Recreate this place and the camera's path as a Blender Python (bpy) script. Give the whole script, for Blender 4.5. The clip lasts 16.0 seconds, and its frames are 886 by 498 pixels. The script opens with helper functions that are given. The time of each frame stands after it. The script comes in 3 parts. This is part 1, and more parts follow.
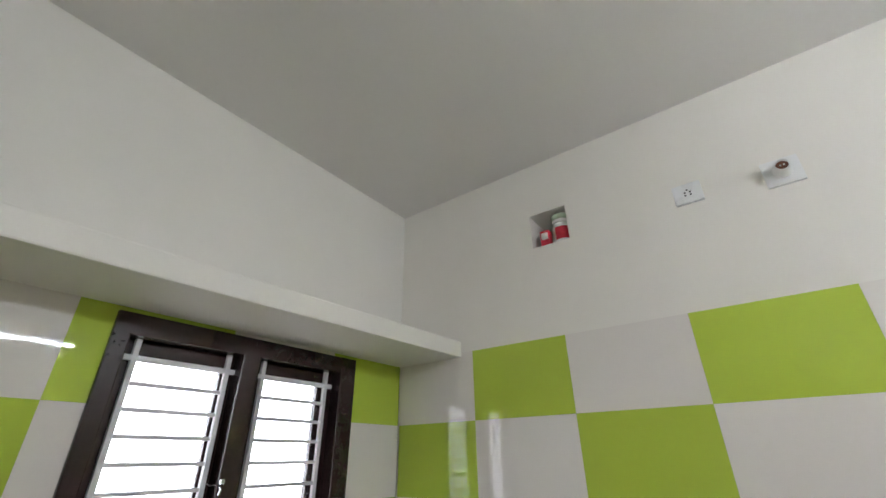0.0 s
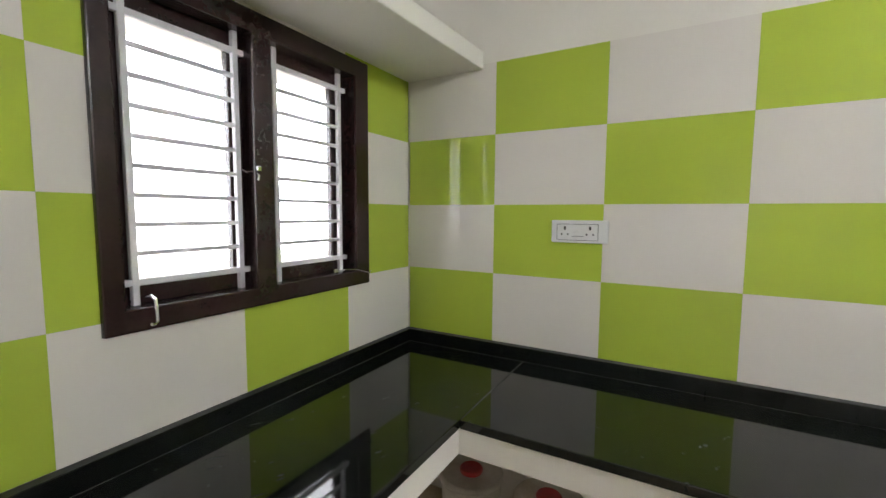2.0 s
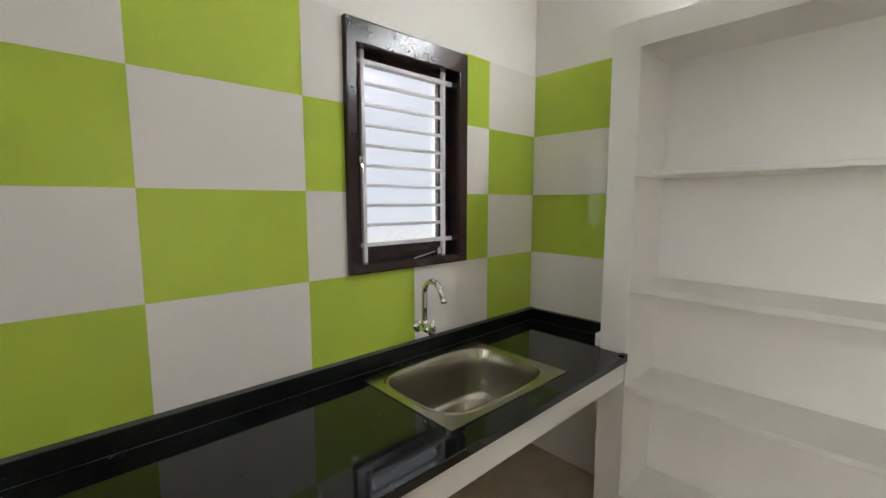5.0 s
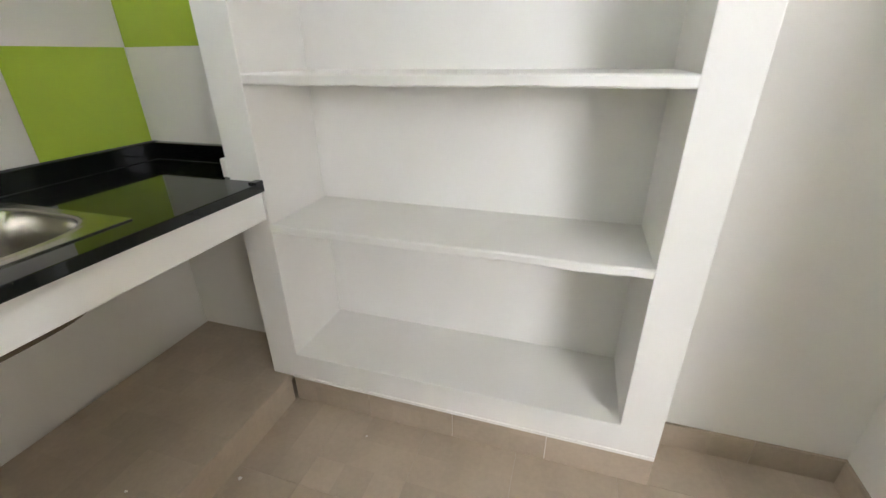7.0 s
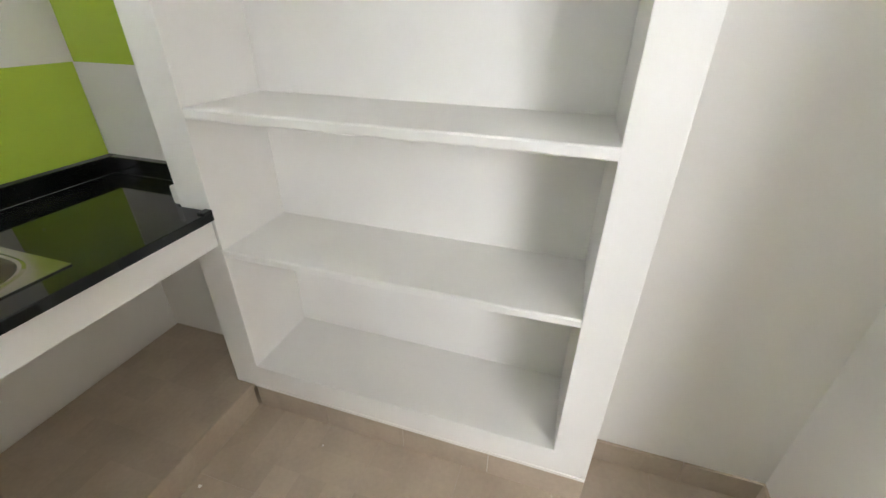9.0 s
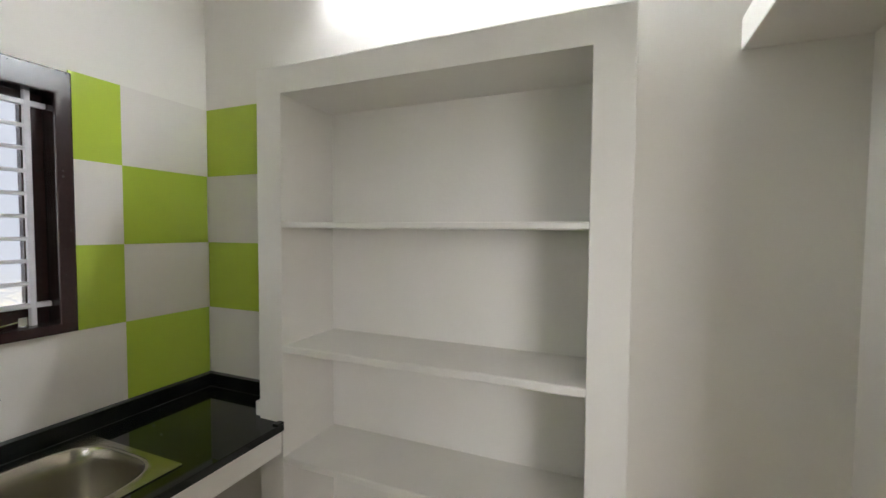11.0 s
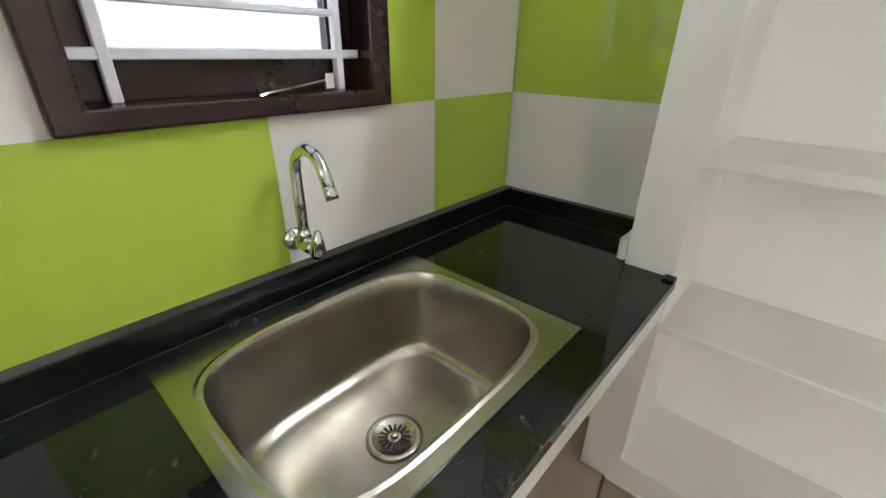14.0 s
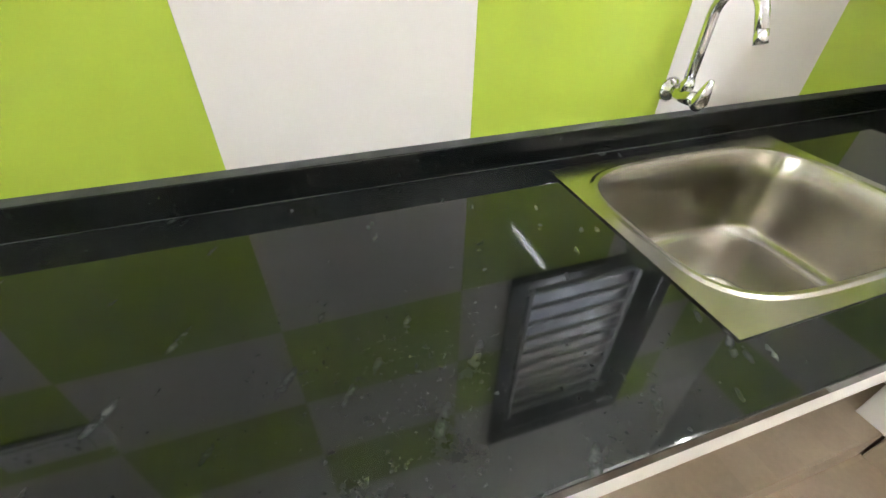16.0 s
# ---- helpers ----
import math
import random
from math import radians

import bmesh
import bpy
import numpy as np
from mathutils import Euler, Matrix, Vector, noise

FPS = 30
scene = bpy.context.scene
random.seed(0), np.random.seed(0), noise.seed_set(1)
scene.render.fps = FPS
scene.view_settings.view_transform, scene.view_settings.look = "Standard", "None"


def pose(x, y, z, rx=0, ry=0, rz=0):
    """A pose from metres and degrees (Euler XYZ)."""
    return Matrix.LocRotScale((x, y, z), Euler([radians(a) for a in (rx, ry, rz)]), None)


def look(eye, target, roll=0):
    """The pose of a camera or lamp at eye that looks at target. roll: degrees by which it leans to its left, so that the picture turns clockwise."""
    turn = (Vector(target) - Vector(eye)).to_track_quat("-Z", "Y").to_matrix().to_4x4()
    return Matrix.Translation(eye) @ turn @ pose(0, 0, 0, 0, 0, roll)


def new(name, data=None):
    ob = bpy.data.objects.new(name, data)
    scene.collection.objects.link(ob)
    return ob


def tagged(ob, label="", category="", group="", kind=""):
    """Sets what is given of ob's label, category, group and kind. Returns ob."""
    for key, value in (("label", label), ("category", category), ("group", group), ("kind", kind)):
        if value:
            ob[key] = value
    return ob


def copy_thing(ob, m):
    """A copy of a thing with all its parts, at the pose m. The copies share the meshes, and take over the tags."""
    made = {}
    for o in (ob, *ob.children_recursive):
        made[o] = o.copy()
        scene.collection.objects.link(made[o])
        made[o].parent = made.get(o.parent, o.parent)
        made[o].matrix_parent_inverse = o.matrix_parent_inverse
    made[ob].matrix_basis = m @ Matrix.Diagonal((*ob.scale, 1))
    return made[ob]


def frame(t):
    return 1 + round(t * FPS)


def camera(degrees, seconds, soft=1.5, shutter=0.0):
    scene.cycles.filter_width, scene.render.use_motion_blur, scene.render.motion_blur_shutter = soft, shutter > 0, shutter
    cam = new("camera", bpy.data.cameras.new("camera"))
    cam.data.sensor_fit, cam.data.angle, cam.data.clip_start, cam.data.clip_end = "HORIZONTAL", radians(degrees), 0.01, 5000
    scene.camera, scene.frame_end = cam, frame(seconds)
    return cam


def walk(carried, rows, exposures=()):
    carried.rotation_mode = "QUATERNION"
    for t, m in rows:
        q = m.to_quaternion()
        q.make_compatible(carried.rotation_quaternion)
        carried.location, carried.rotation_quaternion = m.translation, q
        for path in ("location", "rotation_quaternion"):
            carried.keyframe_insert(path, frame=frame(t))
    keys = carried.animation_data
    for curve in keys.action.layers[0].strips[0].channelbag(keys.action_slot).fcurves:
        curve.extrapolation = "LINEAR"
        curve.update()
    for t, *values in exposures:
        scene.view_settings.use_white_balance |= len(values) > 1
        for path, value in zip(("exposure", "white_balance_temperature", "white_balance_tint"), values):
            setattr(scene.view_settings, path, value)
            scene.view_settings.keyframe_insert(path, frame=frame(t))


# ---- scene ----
cam = camera(93.5, 16.0)
PATH = [
    (0, (1.5, -1.643, 1.659), (0.439, -0.205, 2.558), -0.7),
    (0.5, (1.365, -1.658, 1.59), (0.44, -0.015, 2.258), -0.3),
    (1, (1.241, -1.671, 1.498), (0.357, 0.09, 1.837), 0.2),
    (1.5, (1.18, -1.697, 1.456), (0.234, 0.065, 1.456), 0.4),
    (2, (1.156, -1.693, 1.466), (0.173, 0.04, 1.296), 0.4),
    (2.5, (1.134, -1.584, 1.463), (0.22, 0.181, 1.245), 0.3),
    (3, (1.117, -1.407, 1.471), (0.441, 0.463, 1.257), 0.3),
    (3.5, (1.159, -1.309, 1.476), (0.913, 0.664, 1.256), 0.2),
    (4, (1.163, -1.267, 1.465), (1.493, 0.695, 1.26), 0.1),
    (4.5, (1.189, -1.282, 1.475), (2.078, 0.496, 1.259), 0.1),
    (5, (1.195, -1.305, 1.47), (2.548, 0.15, 1.245), -0.0),
    (5.2, (1.2, -1.312, 1.464), (2.674, 0.021, 1.228), -0.1),
    (7.3, (2.076, -1.487, 1.138), (3.785, -1.024, 0.208), 0.2),
    (7.5, (2.144, -1.5, 1.13), (3.811, -1.047, 0.123), 0.4),
    (8, (2.143, -1.537, 1.183), (3.747, -1.068, 0.084), 0.6),
    (8.2, (2.127, -1.542, 1.221), (3.711, -1.066, 0.096), 0.6),
    (10.3, (1.82, -1.692, 1.519), (3.655, -1.02, 1.094), 0.4),
    (10.5, (1.781, -1.701, 1.538), (3.63, -1.012, 1.212), 0.4),
    (11, (1.69, -1.739, 1.563), (3.537, -0.977, 1.478), 0.4),
    (11.5, (1.661, -1.702, 1.565), (3.451, -0.811, 1.601), 0.4),
    (12, (1.684, -1.532, 1.546), (3.395, -0.497, 1.554), 0.5),
    (12.5, (1.706, -1.289, 1.514), (3.344, -0.151, 1.363), 0.6),
    (13, (1.774, -1.065, 1.445), (3.334, 0.129, 1.068), 0.6),
    (13.5, (1.87, -0.853, 1.376), (3.346, 0.35, 0.764), 0.6),
    (14, (1.875, -0.768, 1.321), (3.224, 0.431, 0.458), 0.8),
    (14.5, (1.764, -0.756, 1.29), (2.966, 0.46, 0.253), 0.8),
    (15, (1.65, -0.749, 1.263), (2.687, 0.523, 0.119), 0.8),
    (15.5, (1.559, -0.73, 1.252), (2.384, 0.632, 0.043), 1.0),
    (16, (1.492, -0.727, 1.244), (2.009, 0.753, 0.002), 0.9),
]
EXPOSURES = [(0, 0.95, 6300, 10), (0.5, 0.8, 6400, 10), (1, 0.75, 6500, 10), (1.5, 1, 6500, 10), (2, 1.2, 6550, 10), (3.5, 1.2, 6650, 10), (4.5, 1, 6600, 10), (5, 0.88, 6600, 10), (7.3, 1.7, 6150, 10), (8.2, 1.68, 6150, 10), (10.5, 1.15, 6400, 10), (11, 0.75, 6500, 10), (12, 0.3, 6550, 10), (12.5, 0.6, 6500, 10), (13, 0.8, 6500, 10), (13.5, 1.15, 6450, 10), (14, 1.42, 6350, 10), (14.5, 1.75, 6300, 10), (15, 1.98, 6300, 10), (15.5, 2.12, 6350, 10), (16, 2.25, 6400, 10)]
walk(cam, [(t, look(eye, target, roll)) for t, eye, target, roll in PATH], EXPOSURES)

# ---- world, sun, large lights ----
world = bpy.data.worlds.new("overcast_sky")
scene.world = world
world.use_nodes = True
wn = world.node_tree
sky = wn.nodes.new("ShaderNodeTexSky")
sky.sky_type, sky.sun_disc = "NISHITA", False
sky.sun_elevation, sky.sun_rotation = radians(55), radians(200)
sky.air_density, sky.dust_density = 1.0, 6.0
wn.links.new(sky.outputs["Color"], wn.nodes["Background"].inputs["Color"])
wn.nodes["Background"].inputs["Strength"].default_value = 0.12
sun = new("sun", bpy.data.lights.new("sun", "SUN"))
sun.data.energy, sun.data.angle, sun.data.color = 3.0, radians(15), (1.0, 0.97, 0.92)
sun.matrix_world = look((0, 0, 10), (-3.0, 4.0, 3.0))


def area_lamp(name, where, target, w, h, power, colour):
    ob = new(name, bpy.data.lights.new(name, "AREA"))
    ob.data.shape, ob.data.size, ob.data.size_y = "RECTANGLE", w, h
    ob.data.energy, ob.data.color = power, colour
    ob.matrix_world = look(where, target)
    return ob


# added warm fill lamp in the unseen hall, brightens the kitchen through the doorway
area_lamp("hall_fill_lamp", (-0.02, -4.0, 1.80), (3, -4.0, 1.2), 1.6, 1.6, 7.0, (1.0, 0.93, 0.85))


# ---- materials ----
def material(name, colour, rough=0.5, metal=0.0, second=None, scale=6.0, fine=90.0, bump=0.05, vary=0.12,
             rough_vary=0.1, coat=0.0, random_tint=0.0, spec=0.5):
    """A surface with a base colour broken at two scales, uneven gloss and fine relief."""
    mat = bpy.data.materials.new(name)
    mat.use_nodes = True
    nt = mat.node_tree
    n, link = nt.nodes, nt.links.new
    b = n["Principled BSDF"]
    co = n.new("ShaderNodeTexCoord").outputs["Object"]
    big, small = n.new("ShaderNodeTexNoise"), n.new("ShaderNodeTexNoise")
    for tex, s in ((big, scale), (small, fine)):
        tex.inputs["Scale"].default_value, tex.inputs["Detail"].default_value = s, 5
        link(co, tex.inputs["Vector"])
    second = second or tuple(c * (1 - vary) for c in colour)
    ramp = n.new("ShaderNodeValToRGB")
    ramp.color_ramp.elements[0].position, ramp.color_ramp.elements[1].position = 0.3, 0.7
    ramp.color_ramp.elements[0].color, ramp.color_ramp.elements[1].color = (*second, 1), (*colour, 1)
    link(big.outputs["Fac"], ramp.inputs["Fac"])
    mix = n.new("ShaderNodeMixRGB")
    mix.blend_type, mix.inputs["Fac"].default_value = "OVERLAY", vary * 0.8
    link(ramp.outputs["Color"], mix.inputs["Color1"])
    link(small.outputs["Fac"], mix.inputs["Color2"])
    out = mix.outputs["Color"]
    if random_tint:
        info, hsv, rng = n.new("ShaderNodeObjectInfo"), n.new("ShaderNodeHueSaturation"), n.new("ShaderNodeMapRange")
        rng.inputs["To Min"].default_value, rng.inputs["To Max"].default_value = 1 - random_tint, 1 + random_tint
        link(info.outputs["Random"], rng.inputs["Value"])
        link(rng.outputs["Result"], hsv.inputs["Value"])
        link(out, hsv.inputs["Color"])
        out = hsv.outputs["Color"]
    link(out, b.inputs["Base Color"])
    rr = n.new("ShaderNodeMapRange")
    rr.inputs["To Min"].default_value = max(0.02, rough - rough_vary)
    rr.inputs["To Max"].default_value = min(1.0, rough + rough_vary)
    link(big.outputs["Fac"], rr.inputs["Value"])
    link(rr.outputs["Result"], b.inputs["Roughness"])
    b.inputs["Metallic"].default_value = metal
    b.inputs["Coat Weight"].default_value = coat
    b.inputs["Specular IOR Level"].default_value = spec
    if bump:
        bp = n.new("ShaderNodeBump")
        bp.inputs["Strength"].default_value, bp.inputs["Distance"].default_value = bump, 0.004
        link(small.outputs["Fac"], bp.inputs["Height"])
        link(bp.outputs["Normal"], b.inputs["Normal"])
    return mat


PAINT = material("cream_wall_paint", (0.85, 0.82, 0.762), 0.55, vary=0.05, scale=1.8, fine=160, bump=0.10)
CEILING = material("white_ceiling_paint", (0.80, 0.78, 0.75), 0.75, vary=0.05, scale=1.2, fine=150, bump=0.10)
SHELF = material("white_shelf_enamel", (0.885, 0.862, 0.815), 0.42, vary=0.05, scale=3.0, fine=70, bump=0.16)
GREEN = material("green_glazed_tile", (0.452, 0.575, 0.074), 0.02, vary=0.03, scale=4.0, fine=240, bump=0.0, rough_vary=0.008, random_tint=0.04, spec=0.22)
WHITE = material("white_glazed_tile", (0.80, 0.76, 0.715), 0.02, vary=0.015, scale=4.0, fine=240, bump=0.0, rough_vary=0.008, random_tint=0.02, spec=0.22)
GROUT = material("pale_grout", (0.74, 0.73, 0.62), 0.85, vary=0.15, fine=300, bump=0.2)
FLOORTILE = material("beige_floor_tile", (0.50, 0.41, 0.31), 0.38, second=(0.42, 0.34, 0.255), scale=5.5, fine=60, bump=0.05, vary=0.12, random_tint=0.06)
FRAME = material("dark_brown_gloss_paint", (0.030, 0.013, 0.013), 0.22, second=(0.022, 0.010, 0.011), scale=9, fine=110, bump=0.05, vary=0.3)
GRILLE = material("grey_grille_paint", (0.80, 0.79, 0.83), 0.45, vary=0.12, scale=20, fine=200, bump=0.15)
PLASTIC = material("white_switch_plastic", (0.82, 0.82, 0.82), 0.28, vary=0.03, bump=0.0)
# shade inside holes, slots and gaps, put in as near-black pieces; also label print
DARK = material("dark_openings_and_print", (0.03, 0.028, 0.03), 0.5, vary=0.2, bump=0.0)
CHROME = material("chrome", (0.80, 0.80, 0.80), 0.13, 1.0, vary=0.05, bump=0.01, rough_vary=0.04)
STEEL = material("brushed_stainless_steel", (0.50, 0.47, 0.41), 0.24, 1.0, vary=0.15, scale=7, fine=150, bump=0.0, rough_vary=0.06)
BRASS = material("brown_holder_bakelite", (0.16, 0.05, 0.025), 0.35, vary=0.3, bump=0.0)
RED = material("red_plastic", (0.42, 0.012, 0.012), 0.35, vary=0.2, bump=0.02)
REDLABEL = material("red_paper_label", (0.55, 0.02, 0.045), 0.5, vary=0.15, bump=0.02)
BUCKETWHITE = material("dusty_white_plastic", (0.62, 0.58, 0.52), 0.5, second=(0.38, 0.33, 0.27), scale=9, vary=0.2, bump=0.05)
JARWHITE = material("white_jar_plastic", (0.78, 0.78, 0.76), 0.35, vary=0.05, bump=0.0)
JARLID = material("pale_green_lid", (0.45, 0.58, 0.42), 0.45, vary=0.1, bump=0.0)
CONCRETE = material("weathered_sunshade_plaster", (0.74, 0.71, 0.67), 0.85, vary=0.12, scale=3, bump=0.3)
def patched(mat, cell, amount):
    """Soft square patches of lighter and darker glaze inside each tile."""
    nt = mat.node_tree
    n, link = nt.nodes, nt.links.new
    b = n["Principled BSDF"]
    old = b.inputs["Base Color"].links[0].from_socket
    snap, noise_n, info, add = n.new("ShaderNodeVectorMath"), n.new("ShaderNodeTexWhiteNoise"), n.new("ShaderNodeObjectInfo"), n.new("ShaderNodeVectorMath")
    snap.operation, snap.inputs[1].default_value = "SNAP", (cell, cell, cell)
    shift = n.new("ShaderNodeVectorMath")
    shift.inputs[1].default_value = (0.1518, 0.1518, 0.02)
    link(n.new("ShaderNodeTexCoord").outputs["Object"], shift.inputs[0])
    link(shift.outputs["Vector"], snap.inputs[0])
    link(snap.outputs["Vector"], add.inputs[0])
    link(info.outputs["Random"], add.inputs[1])
    link(add.outputs["Vector"], noise_n.inputs["Vector"])
    rng, hsv = n.new("ShaderNodeMapRange"), n.new("ShaderNodeHueSaturation")
    rng.inputs["To Min"].default_value, rng.inputs["To Max"].default_value = 1 - amount, 1 + amount
    link(noise_n.outputs["Value"], rng.inputs["Value"])
    link(rng.outputs["Result"], hsv.inputs["Value"])
    link(old, hsv.inputs["Color"])
    link(hsv.outputs["Color"], b.inputs["Base Color"])


patched(FLOORTILE, 0.1012, 0.05)
GROUND = material("pale_ground", (0.42, 0.38, 0.33), 0.95, second=(0.22, 0.24, 0.16), scale=0.05, fine=1.0, bump=0.0, vary=0.2)


def granite_material():
    """Black granite, polished, with cloudy mineral patches, dust film and pale scuffs."""
    mat = bpy.data.materials.new("polished_black_granite")
    mat.use_nodes = True
    nt = mat.node_tree
    n, link = nt.nodes, nt.links.new
    b = n["Principled BSDF"]
    co = n.new("ShaderNodeTexCoord").outputs["Object"]

    def cloud(scale, detail, rough, src=co):
        tex = n.new("ShaderNodeTexNoise")
        tex.inputs["Scale"].default_value, tex.inputs["Detail"].default_value = scale, detail
        tex.inputs["Roughness"].default_value = rough
        link(src, tex.inputs["Vector"])
        return tex.outputs["Fac"]

    def span(value, a0, a1, b0=0.0, b1=1.0):
        r = n.new("ShaderNodeMapRange")
        for key, v in (("From Min", a0), ("From Max", a1), ("To Min", b0), ("To Max", b1)):
            r.inputs[key].default_value = v
        link(value, r.inputs["Value"])
        return r.outputs["Result"]

    def calc(kind, p, q):
        m = n.new("ShaderNodeMath")
        m.operation = kind
        for k, v in enumerate((p, q)):
            if isinstance(v, float):
                m.inputs[k].default_value = v
            else:
                link(v, m.inputs[k])
        return m.outputs["Value"]

    def mixed(fac, c1, c2):
        m = n.new("ShaderNodeMixRGB")
        link(fac, m.inputs["Fac"])
        for key, c in (("Color1", c1), ("Color2", c2)):
            if isinstance(c, tuple):
                m.inputs[key].default_value = (*c, 1)
            else:
                link(c, m.inputs[key])
        return m.outputs["Color"]

    def scuffs(turn, cells, near, keep, stretch):
        """Short strokes of dust, one in some of the cells of a stretched grid."""
        mp = n.new("ShaderNodeMapping")
        mp.vector_type = "TEXTURE"
        mp.inputs["Rotation"].default_value, mp.inputs["Scale"].default_value = (0, 0, turn), (1.0, 1.0 / stretch, 1.0)
        link(co, mp.inputs["Vector"])
        cell = n.new("ShaderNodeTexVoronoi")
        cell.inputs["Scale"].default_value = cells
        link(mp.outputs["Vector"], cell.inputs["Vector"])
        sep = n.new("ShaderNodeSeparateColor")
        link(cell.outputs["Color"], sep.inputs["Color"])
        stroke = span(cell.outputs["Distance"], near, near * 0.25)
        chosen = calc("MULTIPLY", span(sep.outputs["Red"], keep, 1.0), span(breakup, 0.42, 0.60))
        return calc("MULTIPLY", stroke, chosen)

    breakup = cloud(60, 6, 0.7)
    patches = mixed(span(cloud(14, 6, 0.65), 0.38, 0.74), (0.0045, 0.0052, 0.0048), (0.0095, 0.011, 0.0098))
    grains = mixed(span(cloud(120, 4, 0.6), 0.58, 0.80), patches, (0.018, 0.020, 0.018))
    film = calc("MULTIPLY", span(cloud(3.5, 9, 0.68), 0.44, 0.70), 0.030)
    marks = calc("ADD", calc("ADD", scuffs(0.95, 10.0, 0.30, 0.74, 4.2), scuffs(1.15, 17.0, 0.28, 0.82, 3.0)), scuffs(0.3, 30.0, 0.16, 0.92, 1.6))
    up = n.new("ShaderNodeSeparateXYZ")
    link(n.new("ShaderNodeNewGeometry").outputs["Normal"], up.inputs["Vector"])
    lying = span(up.outputs["Z"], 0.2, 0.9, 0.12, 1.0)  # dust settles on what lies flat
    dust = calc("MULTIPLY", calc("MINIMUM", calc("ADD", film, calc("MULTIPLY", marks, 0.42)), 1.0), lying)
    link(mixed(dust, grains, (0.24, 0.26, 0.245)), b.inputs["Base Color"])
    link(span(marks, 0.1, 1.2, 0.05, 0.16), b.inputs["Roughness"])
    b.inputs["Specular IOR Level"].default_value = 0.40
    return mat


GRANITE = granite_material()


def glass_material(name, rough, wave):
    mat = bpy.data.materials.new(name)
    mat.use_nodes = True
    nt = mat.node_tree
    n, link = nt.nodes, nt.links.new
    b = n["Principled BSDF"]
    b.inputs["Base Color"].default_value = (0.94, 0.96, 1.0, 1)
    b.inputs["Roughness"].default_value = rough
    b.inputs["Transmission Weight"].default_value = 1.0
    b.inputs["IOR"].default_value = 1.45
    if wave:
        tex, bp = n.new("ShaderNodeTexNoise"), n.new("ShaderNodeBump")
        tex.inputs["Scale"].default_value = 28
        bp.inputs["Strength"].default_value, bp.inputs["Distance"].default_value = wave, 0.01
        link(n.new("ShaderNodeTexCoord").outputs["Object"], tex.inputs["Vector"])
        link(tex.outputs["Fac"], bp.inputs["Height"])
        link(bp.outputs["Normal"], b.inputs["Normal"])
    return mat


CLEAR = glass_material("clear_glass", 0.0, 0)
PEBBLED = glass_material("pebbled_glass", 0.18, 0.5)

TUBE = bpy.data.materials.new("lit_tube")
TUBE.use_nodes = True
TUBE.node_tree.nodes["Principled BSDF"].inputs["Emission Color"].default_value = (0.90, 0.945, 1.0, 1)
TUBE.node_tree.nodes["Principled BSDF"].inputs["Emission Strength"].default_value = 84.0


# ---- mesh helpers ----
def part(name, bm, mat, parent=None, label="", smooth=False):
    """One mesh object out of a bmesh, under a thing or a part."""
    me = bpy.data.meshes.new(name)
    bmesh.ops.recalc_face_normals(bm, faces=bm.faces[:])
    bm.to_mesh(me)
    bm.free()
    me.materials.append(mat)
    for p in me.polygons:
        p.use_smooth = smooth
    ob = new(name, me)
    ob.parent = parent
    if label:
        ob["label"] = label
    return ob


def box(bm, x0, x1, y0, y1, z0, z1):
    x0, x1, y0, y1, z0, z1 = min(x0, x1), max(x0, x1), min(y0, y1), max(y0, y1), min(z0, z1), max(z0, z1)
    v = [bm.verts.new(c) for c in ((x0, y0, z0), (x1, y0, z0), (x1, y1, z0), (x0, y1, z0),
                                   (x0, y0, z1), (x1, y0, z1), (x1, y1, z1), (x0, y1, z1))]
    for f in ((3, 2, 1, 0), (4, 5, 6, 7), (0, 1, 5, 4), (1, 2, 6, 5), (2, 3, 7, 6), (3, 0, 4, 7)):
        bm.faces.new([v[i] for i in f])
    return bm


def boxes(*dims, bevel=0.0, segments=2):
    bm = bmesh.new()
    for d in dims:
        box(bm, *d)
    if bevel:
        bmesh.ops.bevel(bm, geom=bm.edges[:], offset=bevel, segments=segments, affect="EDGES", profile=0.6)
    return bm


def slab(us, vs, w0, w1, axis, skip=(), bevel=0.0):
    """A slab cut by lines us and vs, without the cells in skip; w is its thickness along the axis."""
    def place(u, v, w):
        return {"x": (w, u, v), "y": (u, w, v), "z": (u, v, w)}[axis]
    bm = bmesh.new()
    grid = {}

    def vert(i, j, k):
        if (i, j, k) not in grid:
            grid[i, j, k] = bm.verts.new(place(us[i], vs[j], (w0, w1)[k]))
        return grid[i, j, k]
    full = {(i, j) for i in range(len(us) - 1) for j in range(len(vs) - 1)} - set(skip)
    for i, j in full:
        for k in (0, 1):
            bm.faces.new([vert(i, j, k), vert(i + 1, j, k), vert(i + 1, j + 1, k), vert(i, j + 1, k)])
        for (di, dj), (a, b) in {(-1, 0): ((i, j), (i, j + 1)), (1, 0): ((i + 1, j), (i + 1, j + 1)),
                                 (0, -1): ((i, j), (i + 1, j)), (0, 1): ((i, j + 1), (i + 1, j + 1))}.items():
            if (i + di, j + dj) not in full:
                bm.faces.new([vert(*a, 0), vert(*b, 0), vert(*b, 1), vert(*a, 1)])
    bmesh.ops.recalc_face_normals(bm, faces=bm.faces[:])
    if bevel:
        edges = [e for e in bm.edges if len(e.link_faces) == 2 and e.calc_face_angle(0) > 0.5]
        bmesh.ops.bevel(bm, geom=edges, offset=bevel, segments=2, affect="EDGES", profile=0.6)
    return bm


